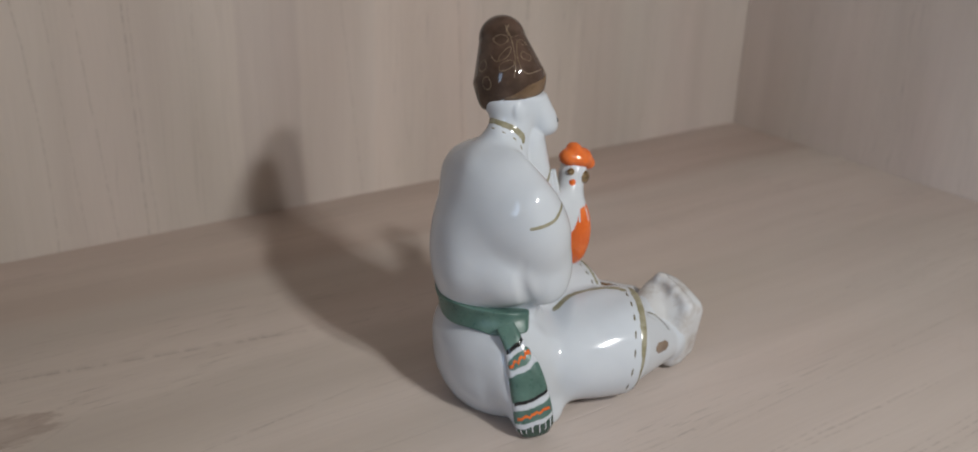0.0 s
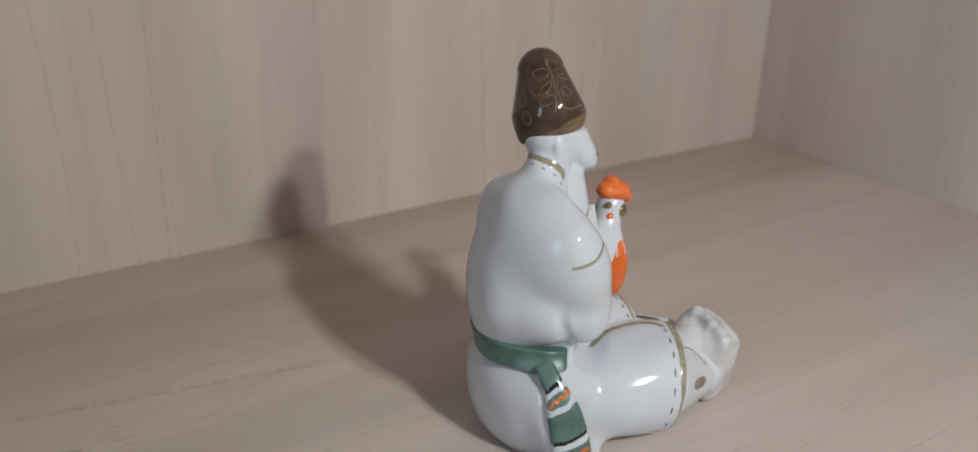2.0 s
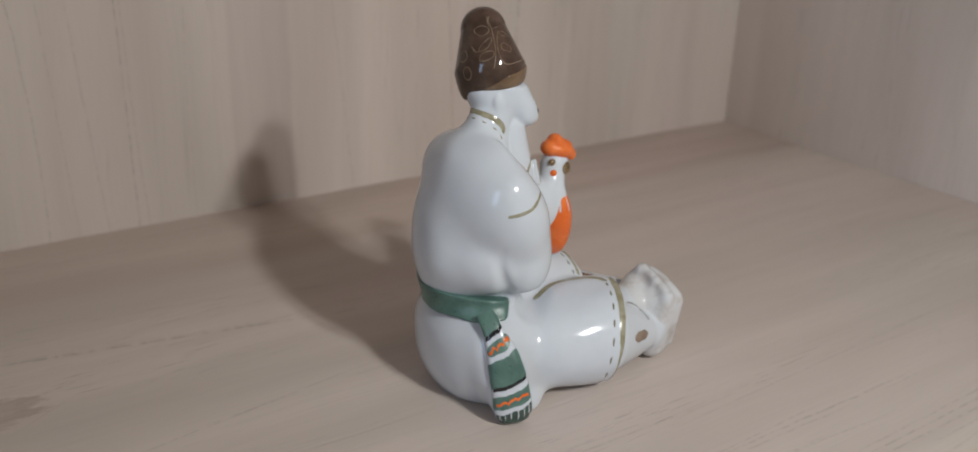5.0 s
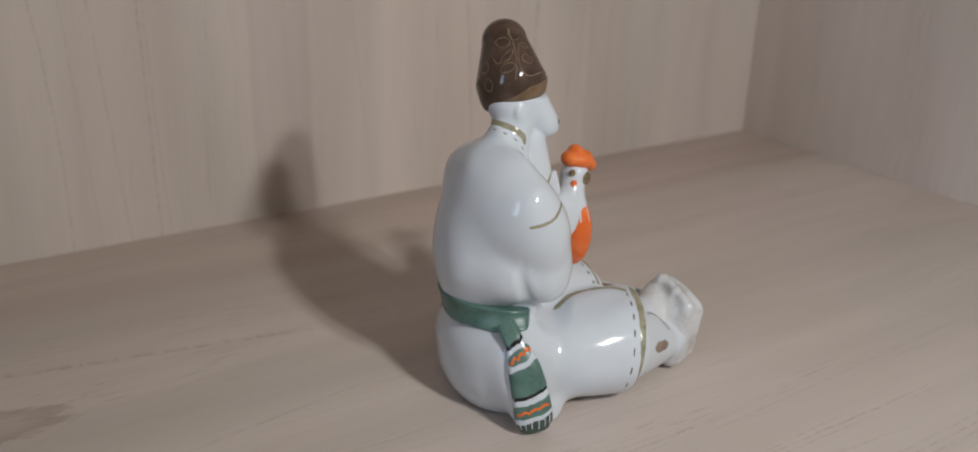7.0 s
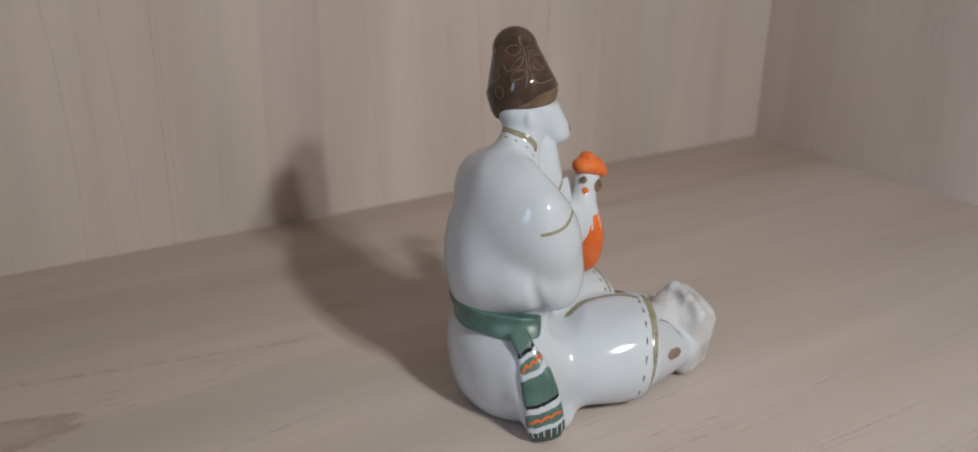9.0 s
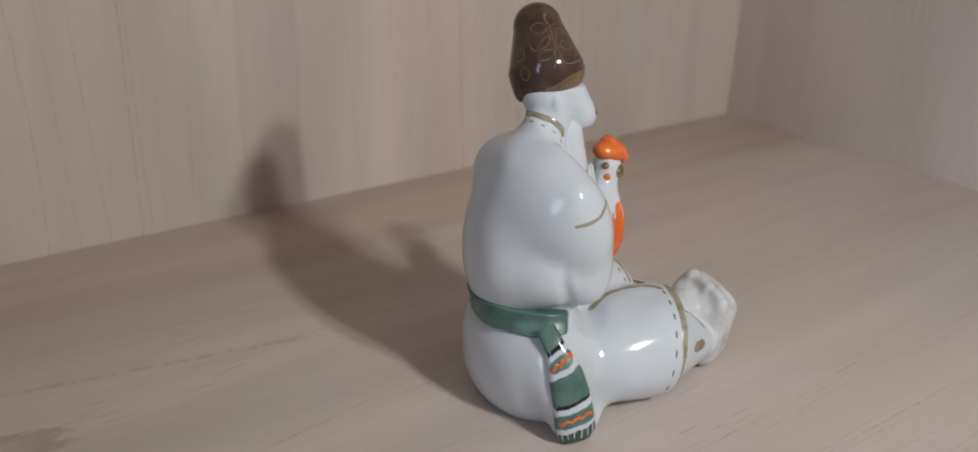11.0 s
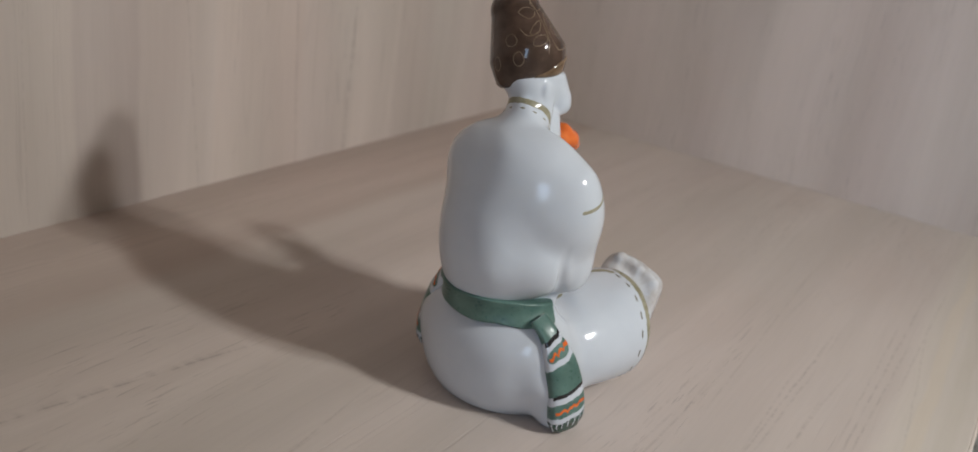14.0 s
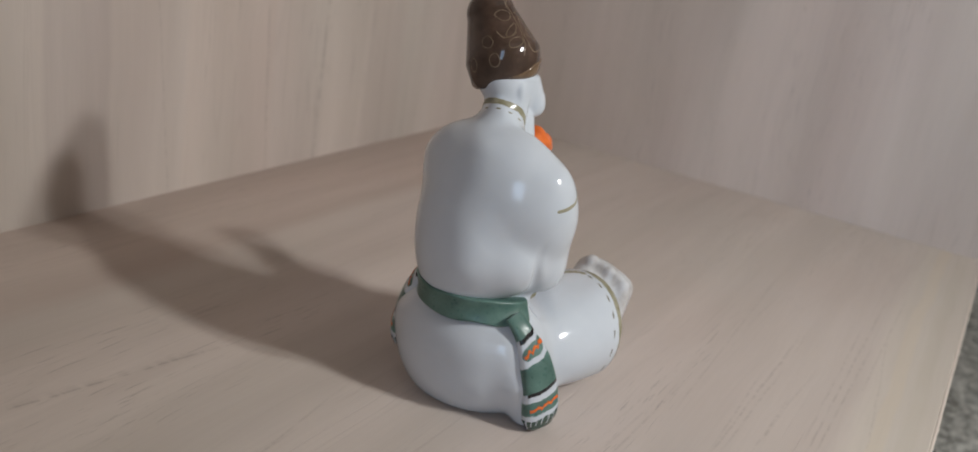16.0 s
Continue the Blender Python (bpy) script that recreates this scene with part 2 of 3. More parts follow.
_c = Nodes("carpet")
_p = _c.add("ShaderNodeTexCoord").outputs["Object"]
_a = _c.noise(_p, 120.0, 4.0, 0.7)
_b = _c.noise(_p, 330.0, 3.0, 0.6)
_d = _c.noise(_p, 95.0, 3.0, 0.6)
_tone = _c.mix(_c.span(_a, 0.40, 0.60), rgb(0.27, 0.262, 0.232), rgb(0.74, 0.73, 0.67))
_tone = _c.mix(_c.span(_b, 0.45, 0.7, 0.0, 0.5), _tone, rgb(0.08, 0.077, 0.068))
_tone = _c.mix(_c.span(_d, 0.60, 0.65, 0.0, 0.8), _tone, rgb(0.10, 0.093, 0.078))
_c.set(Base_Color=_tone, Roughness=0.95, Normal=_c.bump(_b, 0.6, 0.004))
M_CARPET = _c.mat

M_WHITE = glaze("porcelain_white", (0.565, 0.600, 0.644), (0.540, 0.576, 0.622), 0.115, 50.0, relief=0.035)
M_BROWN = glaze("glaze_brown", (0.054, 0.034, 0.025), (0.088, 0.055, 0.040), 0.08, 120.0)
M_TAN = glaze("glaze_tan", (0.125, 0.078, 0.045), (0.175, 0.115, 0.07), 0.10, 140.0)
M_LINE = glaze("etched_line", (0.22, 0.165, 0.115), (0.13, 0.09, 0.055), 0.2, 300.0)
M_OLIVE = glaze("glaze_olive", (0.235, 0.215, 0.135), (0.32, 0.30, 0.215), 0.20, 260.0)
M_DASH = glaze("glaze_dark_olive", (0.13, 0.115, 0.075), (0.20, 0.18, 0.12), 0.12, 260.0)
M_GREEN = glaze("glaze_green", (0.060, 0.122, 0.102), (0.104, 0.192, 0.162), 0.32, 120.0, (0.35, 0.68))
M_DEEP = glaze("glaze_deep_green", (0.030, 0.060, 0.048), (0.055, 0.095, 0.078), 0.09, 250.0)
M_BLACK = glaze("glaze_black", (0.012, 0.012, 0.014), (0.022, 0.022, 0.024), 0.09)
M_ORANGE = glaze("glaze_orange", (0.66, 0.130, 0.026), (0.74, 0.18, 0.042), 0.08, 160.0)
M_EYE = glaze("glaze_lustre", (0.28, 0.20, 0.11), (0.40, 0.30, 0.18), 0.06, 300.0)
M_EYE.node_tree.nodes["Principled BSDF"].inputs["Metallic"].default_value = 0.75
M_GOLD = glaze("glaze_gold_brown", (0.10, 0.055, 0.02), (0.16, 0.09, 0.035), 0.12)
M_PATCH = glaze("glaze_taupe", (0.20, 0.145, 0.105), (0.25, 0.19, 0.145), 0.12, 200.0)
# brownish foot wash, with the dish's shade and warm bounce in its colour
M_SHOE = glaze("glaze_foot_shade_wash", (0.43, 0.40, 0.38), (0.56, 0.57, 0.585), 0.12, 110.0, (0.32, 0.52))


# ---- bookcase and room ----
def block(bm, low, high, bevel=0.0):
    made = bmesh.ops.create_cube(bm, size=1.0)["verts"]
    low, high = Vector(low), Vector(high)
    for v in made:
        v.co = Vector([low[i] + (v.co[i] + 0.5) * (high[i] - low[i]) for i in range(3)])
    if bevel:
        edges = list({e for v in made for e in v.link_edges})
        bmesh.ops.bevel(bm, geom=edges, offset=bevel, segments=2, affect="EDGES", profile=0.6)


def part(name, bm, material, parent=None, label=""):
    """Links a bmesh as one mesh object under a thing or a part."""
    mesh = bpy.data.meshes.new(name)
    bm.to_mesh(mesh)
    bm.free()
    mesh.materials.append(material)
    ob = new(name, mesh)
    ob.parent = parent
    if label:
        ob["label"] = label
    return ob


def panel(name, low, high, material, bevel=0.0, parent=None, label=""):
    bm = bmesh.new()
    block(bm, low, high, bevel)
    return part(name, bm, material, parent, label)


XL, XR, YF, YB, THICK = -0.36, 0.3600, -0.1459, 0.1994, 0.018
LOW, TOP = -0.12, 0.46
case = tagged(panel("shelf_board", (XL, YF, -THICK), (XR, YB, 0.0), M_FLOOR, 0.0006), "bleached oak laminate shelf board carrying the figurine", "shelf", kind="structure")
tagged(panel("wall_back", (XL - THICK, YB, LOW), (XR + THICK, YB + 0.012, TOP), M_BACK), "back panel of the bookcase in bleached oak laminate", "panel", kind="structure")
tagged(panel("wall_side", (XR, YF, LOW), (XR + THICK, YB - 0.0002, TOP), M_SIDE, 0.0006), "side panel of the bookcase in bleached oak laminate", "panel", kind="structure")
# unseen panel, XL set this close so that it holds back window light
tagged(panel("wall_side_unseen", (XL - THICK, YF, LOW), (XL, YB - 0.0002, TOP), M_SIDE, 0.0006), "plain unseen side panel of the bookcase, placed to block daylight", "panel", kind="structure")
tagged(panel("ceiling_shelf", (XL - THICK, YF, TOP), (XR + THICK, YB + 0.012, TOP + THICK), M_FLOOR, 0.0006), "plain upper board closing the compartment", "shelf", kind="structure")
panel("edge_band", (XL, YF - 0.0012, -THICK + 0.0003), (XR, YF, -0.0003), M_EDGE, 0.0004, case, "pale edge band along the front")

RX0, RX1, RY0, RY1, RZ1 = -2.0, 2.6, -3.0, YB + 0.03, 2.4
tagged(panel("floor", (RX0 - 0.1, RY0 - 0.1, LOW - 0.05), (RX1 + 0.1, RY1 + 0.1, LOW), M_CARPET), "mottled grey carpet floor of the room", "floor", kind="structure")
tagged(panel("ceiling", (RX0 - 0.1, RY0 - 0.1, RZ1), (RX1 + 0.1, RY1 + 0.1, RZ1 + 0.05), M_CEIL), "plain white ceiling", "ceiling", kind="structure")
tagged(panel("wall_north", (RX0 - 0.1, RY1, LOW), (RX1 + 0.1, RY1 + 0.1, RZ1), M_WALL), "plain painted wall behind the bookcase", "wall", kind="structure")
tagged(panel("wall_south", (RX0 - 0.1, RY0 - 0.1, LOW), (RX1 + 0.1, RY0, RZ1), M_WALL), "plain painted wall", "wall", kind="structure")
tagged(panel("wall_east", (RX1, RY0, LOW), (RX1 + 0.1, RY1, RZ1), M_WALL), "plain painted wall", "wall", kind="structure")
WY0, WY1, WZ0, WZ1 = -1.20, -0.24, 0.00, 1.10
bm = bmesh.new()
block(bm, (RX0 - 0.1, RY0, LOW), (RX0, WY0, RZ1))
block(bm, (RX0 - 0.1, WY1, LOW), (RX0, RY1, RZ1))
block(bm, (RX0 - 0.1, WY0, LOW), (RX0, WY1, WZ0))
block(bm, (RX0 - 0.1, WY0, WZ1), (RX0, WY1, RZ1))
tagged(part("wall_west", bm, M_WALL), "plain painted wall with a window opening", "wall", kind="structure")
window = tagged(new("window_1"), "white framed window letting in daylight", "window", kind="structure")
bm = bmesh.new()
for low, high in (((-2.03, WY0, WZ0), (-1.97, WY0 + 0.05, WZ1)), ((-2.03, WY1 - 0.05, WZ0), (-1.97, WY1, WZ1)), ((-2.03, WY0 + 0.05, WZ0), (-1.97, WY1 - 0.05, WZ0 + 0.05)), ((-2.03, WY0 + 0.05, WZ1 - 0.05), (-1.97, WY1 - 0.05, WZ1))):
    block(bm, low, high)
part("window_frame", bm, M_FRAME, window)
panel("mullion", (-2.03, -0.76, WZ0 + 0.05), (-1.97, -0.68, WZ1 - 0.05), M_FRAME, 0.004, window)


# ---- figurine: smooth solids in millimetres, facing +x ----
def turned(yaw, pitch, roll=0.0):
    """Rotation of a solid: yaw about z, pitch about y, roll about x, in degrees."""
    return np.array(Euler((radians(roll), radians(pitch), radians(yaw)), "XYZ").to_matrix())


def egg(p, centre, radii, yaw=0.0, pitch=0.0, roll=0.0):
    """Distance to an ellipsoid, good near its surface."""
    q = (p - np.array(centre)) @ turned(yaw, pitch, roll)
    r = np.array(radii, float)
    k0 = np.linalg.norm(q / r, axis=-1)
    k1 = np.linalg.norm(q / (r * r), axis=-1)
    return k0 * (k0 - 1.0) / np.maximum(k1, 1e-6)


def limb(p, a, b, ra, rb):
    """Distance to a capsule that tapers from ra at a to rb at b."""
    a, b = np.array(a, float), np.array(b, float)
    ab = b - a
    h = np.clip(((p - a) @ ab) / (ab @ ab), 0, 1)
    return np.linalg.norm(p - a - h[..., None] * ab, axis=-1) - (ra + (rb - ra) * h)


def melt(a, b, k):
    """Union of two distances with a fillet of about k."""
    h = np.maximum(k - np.abs(a - b), 0) / k
    return np.minimum(a, b) - h * h * k * 0.25


def cut(a, b, k):
    """Intersection of two distances with an edge rounded by about k."""
    return -melt(-a, -b, k)


def beyond(p, point, way):
    """Signed distance past a plane."""
    w = np.array(way, float)
    return (p - np.array(point)) @ (w / np.linalg.norm(w))


def mirrored(p):
    """Points reflected in the figurine's own middle plane."""
    return p * np.array([1.0, -1.0, 1.0]) - np.array([0.0, 5.0, 0.0])


def torso_solid(p):
    d = egg(p, (5.1, -0.2, 62.8), (17.8, 19.2, 31.8), 0, 12)
    d = melt(d, limb(p, (7.4, -9.5, 77), (7.4, 5.0, 77), 12.3, 12.1), 5)
    d = melt(d, limb(p, (5.0, 3.0, 81.6), (5.6, 10.0, 80.6), 8.2, 8.0), 7)
    # the nape
    d = melt(d, limb(p, (9.8, -1.4, 95.0), (4.4, -0.4, 86.5), 4.2, 5.6), 4)
    d = melt(d, egg(p, (6.6, -7.0, 53.2), (16.4, 19.4, 15.0)), 4)
    # the ridge down the spine
    d = melt(d, limb(p, (-1.0, -5.2, 85.0), (-6.8, -6.6, 52.0), 2.9, 2.2), 9)
    return melt(d, egg(p, (5.8, -9.5, 71.0), (14.4, 16.5, 20.0)), 4)


def arm_solid(p):
    d = egg(p, (12.6, -20.9, 61.8), (9.8, 8.7, 23), -2, -18, 11)
    d = melt(d, limb(p, (9.8, -9.5, 82.0), (11.6, -19.5, 66.0), 6.6, 9.4), 6)
    d = melt(d, egg(p, (15.8, -18.6, 54.5), (9.4, 8.8, 12.5), 0, -10), 4)
    return melt(d, limb(p, (14.5, -20.5, 48.8), (21, -14, 53), 7.6, 6.8), 4)


def forearm_solid(p):
    d = limb(p, (18, -15, 52), (25, -8, 56), 5.8, 4.8)
    return melt(d, limb(p, (25, -8, 56), (33, 5, 60), 4.6, 4.2), 3)


def chest_solid(p):
    """The flat front between the chin and the rooster."""
    d = limb(p, (20.4, -0.5, 92), (23.0, -1.5, 70), 6.2, 8.5)
    # the belly behind the forearms
    return melt(d, egg(p, (24.0, 0.5, 50.0), (9.5, 10.5, 11.0)), 3)


OTHER_HIP = np.array((5.9, -5.6, 6.2))


def sash_wall(p):
    """The swelling of the hip that carries a hanging sash end."""
    d = limb(p, (0.6, -22.5, 26.0), (0.8, -28.4, 15.0), 2.6, 4.2)
    return melt(d, limb(p, (0.8, -28.4, 15.0), (3.2, -29.9, 3.0), 4.2, 3.2), 3)


def flap_solid(p):
    """Edge of the shirt's front slit."""
    return limb(p, (28.4, -6.2, 81.2), (29.5, -7.2, 73.5), 0.7, 1.2)


def pelvis_solid(p):
    d = egg(p, (8.2, -4.0, 17.4), (19.8, 27.2, 24.0), -1, 2, -2)
    return melt(d, egg(p, (7.6, -4.0, 23.6), (18.2, 25.6, 12.4)), 4)


def hip_solid(p):
    """The seat with the swellings under both sash ends."""
    d = pelvis_solid(p)
    return melt(d, np.minimum(sash_wall(p), sash_wall(mirrored(p) - OTHER_HIP * np.array((1.0, -1.0, 1.0)))), 8)


def thigh_solid(p):
    d = egg(p, (50.1, -27.1, 19.1), (47.0, 17.7, 17.8), -11, -3)
    d = melt(d, egg(p, (38, -17.0, 18.9), (24, 13, 17.4)), 4)
    d = melt(d, limb(p, (37, -15.5, 23.6), (50, -19.5, 24.2), 11.9, 12.5), 3)
    # the foot of the thigh runs out wide beside the sash
    d = melt(d, limb(p, (5.0, -31.0, 2.6), (13.0, -30.4, 2.8), 3.0, 3.0), 12)
    return cut(d, beyond(p, HEM, HEM_WAY), 2.0)


def lap_solid(p):
    d = egg(p, (35, 2.0, 19.5), (33, 19, 22.6), 8, 0)
    return cut(d, beyond(p, (54.6, 0.0, 16.0), (0.99, 0.12, 0.06)), 2.0)


HEM, HEM_WAY = (51.3, -27.0, 19.2), (0.89, -0.431, -0.15)


def shin_solid(p):
    return limb(p, (49, -24.8, 16.8), (71, -25.6, 12.4), 15.0, 6.9)


def other_shin_solid(p):
    return limb(p, (52, 1, 19.5), (73, -2, 15.8), 12.0, 8.6)


def foot_solid(p):
    """A foot with its toes up: a thick broad plate, dished towards the leg, with worn knuckles along its upper rim."""
    d = beyond(p, (85.0, -20.0, 20.0), (1.0, 0.06, 0.0))
    d = cut(d, beyond(p, (76.2, -20.0, 20.0), (-0.985, 0.10, 0.16)), 2.2)
    d = cut(d, beyond(p, (80.0, -31.3, 24.0), (0.0, -0.99, -0.14)), 3.5)
    d = cut(d, beyond(p, (80.0, -31.0, 27.4), (0.0, -0.40, 0.917)), 5.0)
    d = cut(d, beyond(p, (80.0, -12.0, 33.2), (0.0, 0.22, 0.975)), 5.0)
    d = cut(d, beyond(p, (80.0, -4.6, 20.0), (0.0, 0.985, 0.17)), 6.0)
    d = cut(d, beyond(p, (80.0, -29.0, 3.2), (-0.1, -0.25, -0.963)), 4.0)
    # the instep rises from the ankle to the great toe
    d = melt(d, limb(p, (60, -21, 19.0), (76, -13, 25.5), 7.5, 5.0), 5)
    d = melt(d, egg(p, (75.0, -25.6, 7.4), (5.6, 4.6, 6.4)), 4)
    d = melt(d, egg(p, (75.6, -22.5, 17.5), (4.4, 7.0, 9.0)), 6)
    for k, (y, z, size) in enumerate(((-14.6, 32.0, 2.6), (-19.0, 31.6, 1.7), (-22.6, 30.4, 2.0), (-26.2, 28.8, 1.6), (-29.2, 26.8, 1.9))):
        rim = np.array((77.0 + 0.4 * (k % 2), y, z))
        d = melt(d, limb(p, rim, rim + np.array((-1.4, 1.0, -6.0)), size, size * 0.5), 2.4)
    return d


def head_solid(p):
    d = egg(p, (16.8, 3.4, 105.0), (10.2, 8.7, 8.0), -3, 6)
    # the face runs straight from the brim to the chin
    face = limb(p, (19.5, 1.6, 106.5), (25.0, -1.7, 98.8), 7.7, 5.4)
    d = melt(d, cut(face, p[..., 2] - 107.4, 0.6), 2)
    d = melt(d, egg(p, (26.6, -2.4, 96.4), (4.4, 4.0, 3.2), -6, 12), 2.0)
    d = melt(d, limb(p, (12.6, -0.8, 88), (15.8, 1.2, 101), 6.8, 7.0), 2.0)
    # the ear, half under the brim
    return melt(d, egg(p, (13.4, -4.9, 102.8), (1.7, 1.1, 3.0), 0, -12), 1.0)


def rooster_solid(p):
    d = egg(p, (44.5, 2.4, 75.5), (4.7, 5.0, 5.4))
    d = melt(d, limb(p, (43.2, 2.2, 74), (41.2, -0.2, 66.5), 4.2, 5.3), 2)
    d = melt(d, egg(p, (42.5, -1.9, 54.8), (5.8, 6.6, 13.0)), 2)
    d = melt(d, egg(p, (34, 0, 62), (9, 7, 9)), 3)
    return melt(d, egg(p, (38, 6, 52), (9, 8, 8)), 3)


def body_solid(p):
    d = torso_solid(p)
    # the arms flow out of the shoulders and part from the body lower down
    soft = 1.8 + 9.0 / (1.0 + np.exp((62.0 - p[..., 2]) / 4.0))
    d = melt(d, arm_solid(p), soft)
    d = melt(d, arm_solid(mirrored(p) + np.array([-3.0, -4.3, 2.5])), soft)
    # the shoulders fall away steeply in front
    d = cut(d, beyond(p, (12.6, -19.5, 87.4), (0.8, -0.1, 0.6)), 2.5)
    # the fold between the elbow and the side
    fold = np.minimum(limb(p, (1.2, -27.4, 60.0), (1.8, -26.2, 55.0), 0.2, 0.9), limb(p, (1.8, -26.2, 55.0), (6.8, -23.8, 42.5), 0.9, 1.5))
    d = cut(d, -fold, 2.6)
    d = melt(d, forearm_solid(p), 3)
    d = melt(d, head_solid(p), 5.0)
    d = melt(d, chest_solid(p), 0.6)
    d = melt(d, flap_solid(p), 0.4)
    hips = melt(hip_solid(p), thigh_solid(p), 4)
    hips = melt(hips, lap_solid(p), 2.5)
    hips = melt(hips, limb(p, (12.5, -18.0, 39.0), (19, -15.0, 39.0), 2.8, 3.4), 4)
    d = melt(d, hips, 3.5)
    # the hollow between the belly and the thigh
    d = cut(d, -limb(p, (17.0, -23.5, 36.8), (24.5, -15.5, 37.4), 3.4, 3.0), 5)
    legs = melt(shin_solid(p), foot_solid(p), 2)
    # the other shin, half hidden behind the knee
    legs = melt(legs, other_shin_solid(p), 2)
    d = melt(d, legs, 0.8)
    d = melt(d, rooster_solid(p), 1.5)
    return cut(d, -p[..., 2], 1.2)


def brim(p):
    """Height of the hat's lower edge, which drops at the nape."""
    x, y = p[..., 0], p[..., 1]
    return 107.2 + 0.05 * (x - 13) - 0.80 * np.maximum(0, 10 - x + 0.6 * (y + 2))


def hat_solid(p):
    d = limb(p, (16.7, 5.7, 111.8), (18.6, 13.0, 123.2), 12.0, 7.8)
    # the nape's lobe
    d = melt(d, egg(p, (11.8, 6.2, 105.0), (4.8, 5.6, 5.2)), 3)
    return cut(d, (brim(p) - p[..., 2]) * 0.85, 1.4)


def comb_solid(p):
    d = egg(p, (45.6, 2.0, 80.5), (5.2, 4.8, 3.5), 0, 16)
    for x, y, z, r in ((41.3, 2.4, 81.3, 2.7), (44.6, 3.0, 83.4, 2.6), (48.0, 2.0, 81.0, 2.6), (50.0, 1.4, 78.3, 2.3)):
        d = melt(d, egg(p, (x, y, z), (r, r * 1.3, r * 1.05)), 1.5)
    return d


def slope(solid, p, h=0.05):
    """Unit normals of a solid at points."""
    g = np.stack([solid(p + h * e) - solid(p - h * e) for e in np.eye(3)], -1)
    return g / np.maximum(np.linalg.norm(g, axis=-1, keepdims=True), 1e-9)


def settle(solid, p, lift=0.0, rounds=5):
    """Points moved onto the solid's surface, lifted by so much."""
    for _ in range(rounds):
        p = p - slope(solid, p) * (solid(p) - lift)[..., None] * 0.9
    return p


def skin(solid, low, high, step):
    """A closed net of quads over a solid, by dual cells."""
    axes = [np.arange(a, b + step, step) for a, b in zip(low, high)]
    shape = tuple(len(a) for a in axes)
    field = np.empty(shape)
    for i, x in enumerate(axes[0]):
        y, z = np.meshgrid(axes[1], axes[2], indexing="ij")
        field[i] = solid(np.stack([np.full_like(y, x), y, z], -1))
    inside = field < 0
    corner = [(i, j, k) for i in (0, 1) for j in (0, 1) for k in (0, 1)]

    def at(a, o):
        return a[o[0] : shape[0] - 1 + o[0], o[1] : shape[1] - 1 + o[1], o[2] : shape[2] - 1 + o[2]]

    count = sum(at(inside, o).astype(int) for o in corner)
    cells = np.argwhere((count > 0) & (count < 8))
    total, hits = np.zeros((len(cells), 3)), np.zeros(len(cells))
    for o in corner:
        for axis in range(3):
            if o[axis]:
                continue
            q = list(o)
            q[axis] = 1
            va, vb = field[tuple((cells + o).T)], field[tuple((cells + q).T)]
            cross = (va < 0) != (vb < 0)
            t = np.where(cross, va / np.where(cross, va - vb, 1.0), 0.0)
            pts = np.repeat(np.array(o, float)[None], len(cells), 0)
            pts[:, axis] += t
            total += pts * cross[:, None]
            hits += cross
    verts = (cells + total / hits[:, None]) * step + np.array([a[0] for a in axes])
    number = np.full(tuple(s - 1 for s in shape), -1)
    number[tuple(cells.T)] = np.arange(len(cells))
    quads = []
    for axis in range(3):
        u, v = (axis + 1) % 3, (axis + 2) % 3
        lo, hi = [slice(None)] * 3, [slice(None)] * 3
        lo[axis], hi[axis] = slice(0, -1), slice(1, None)
        change = inside[tuple(lo)] != inside[tuple(hi)]
        e = np.argwhere(change)
        e = e[(e[:, u] > 0) & (e[:, v] > 0) & (e[:, u] < shape[u] - 1) & (e[:, v] < shape[v] - 1)]
        ring = []
        for du, dv in ((1, 1), (0, 1), (0, 0), (1, 0)):
            c = e.copy()
            c[:, u] -= du
            c[:, v] -= dv
            ring.append(number[tuple(c.T)])
        ring = np.stack(ring, 1)
        flip = ~inside[tuple(e.T)]
        ring[flip] = ring[flip][:, ::-1]
        quads.append(ring)
    verts = settle(solid, verts, 0.0, 2)
    return verts, np.concatenate(quads)


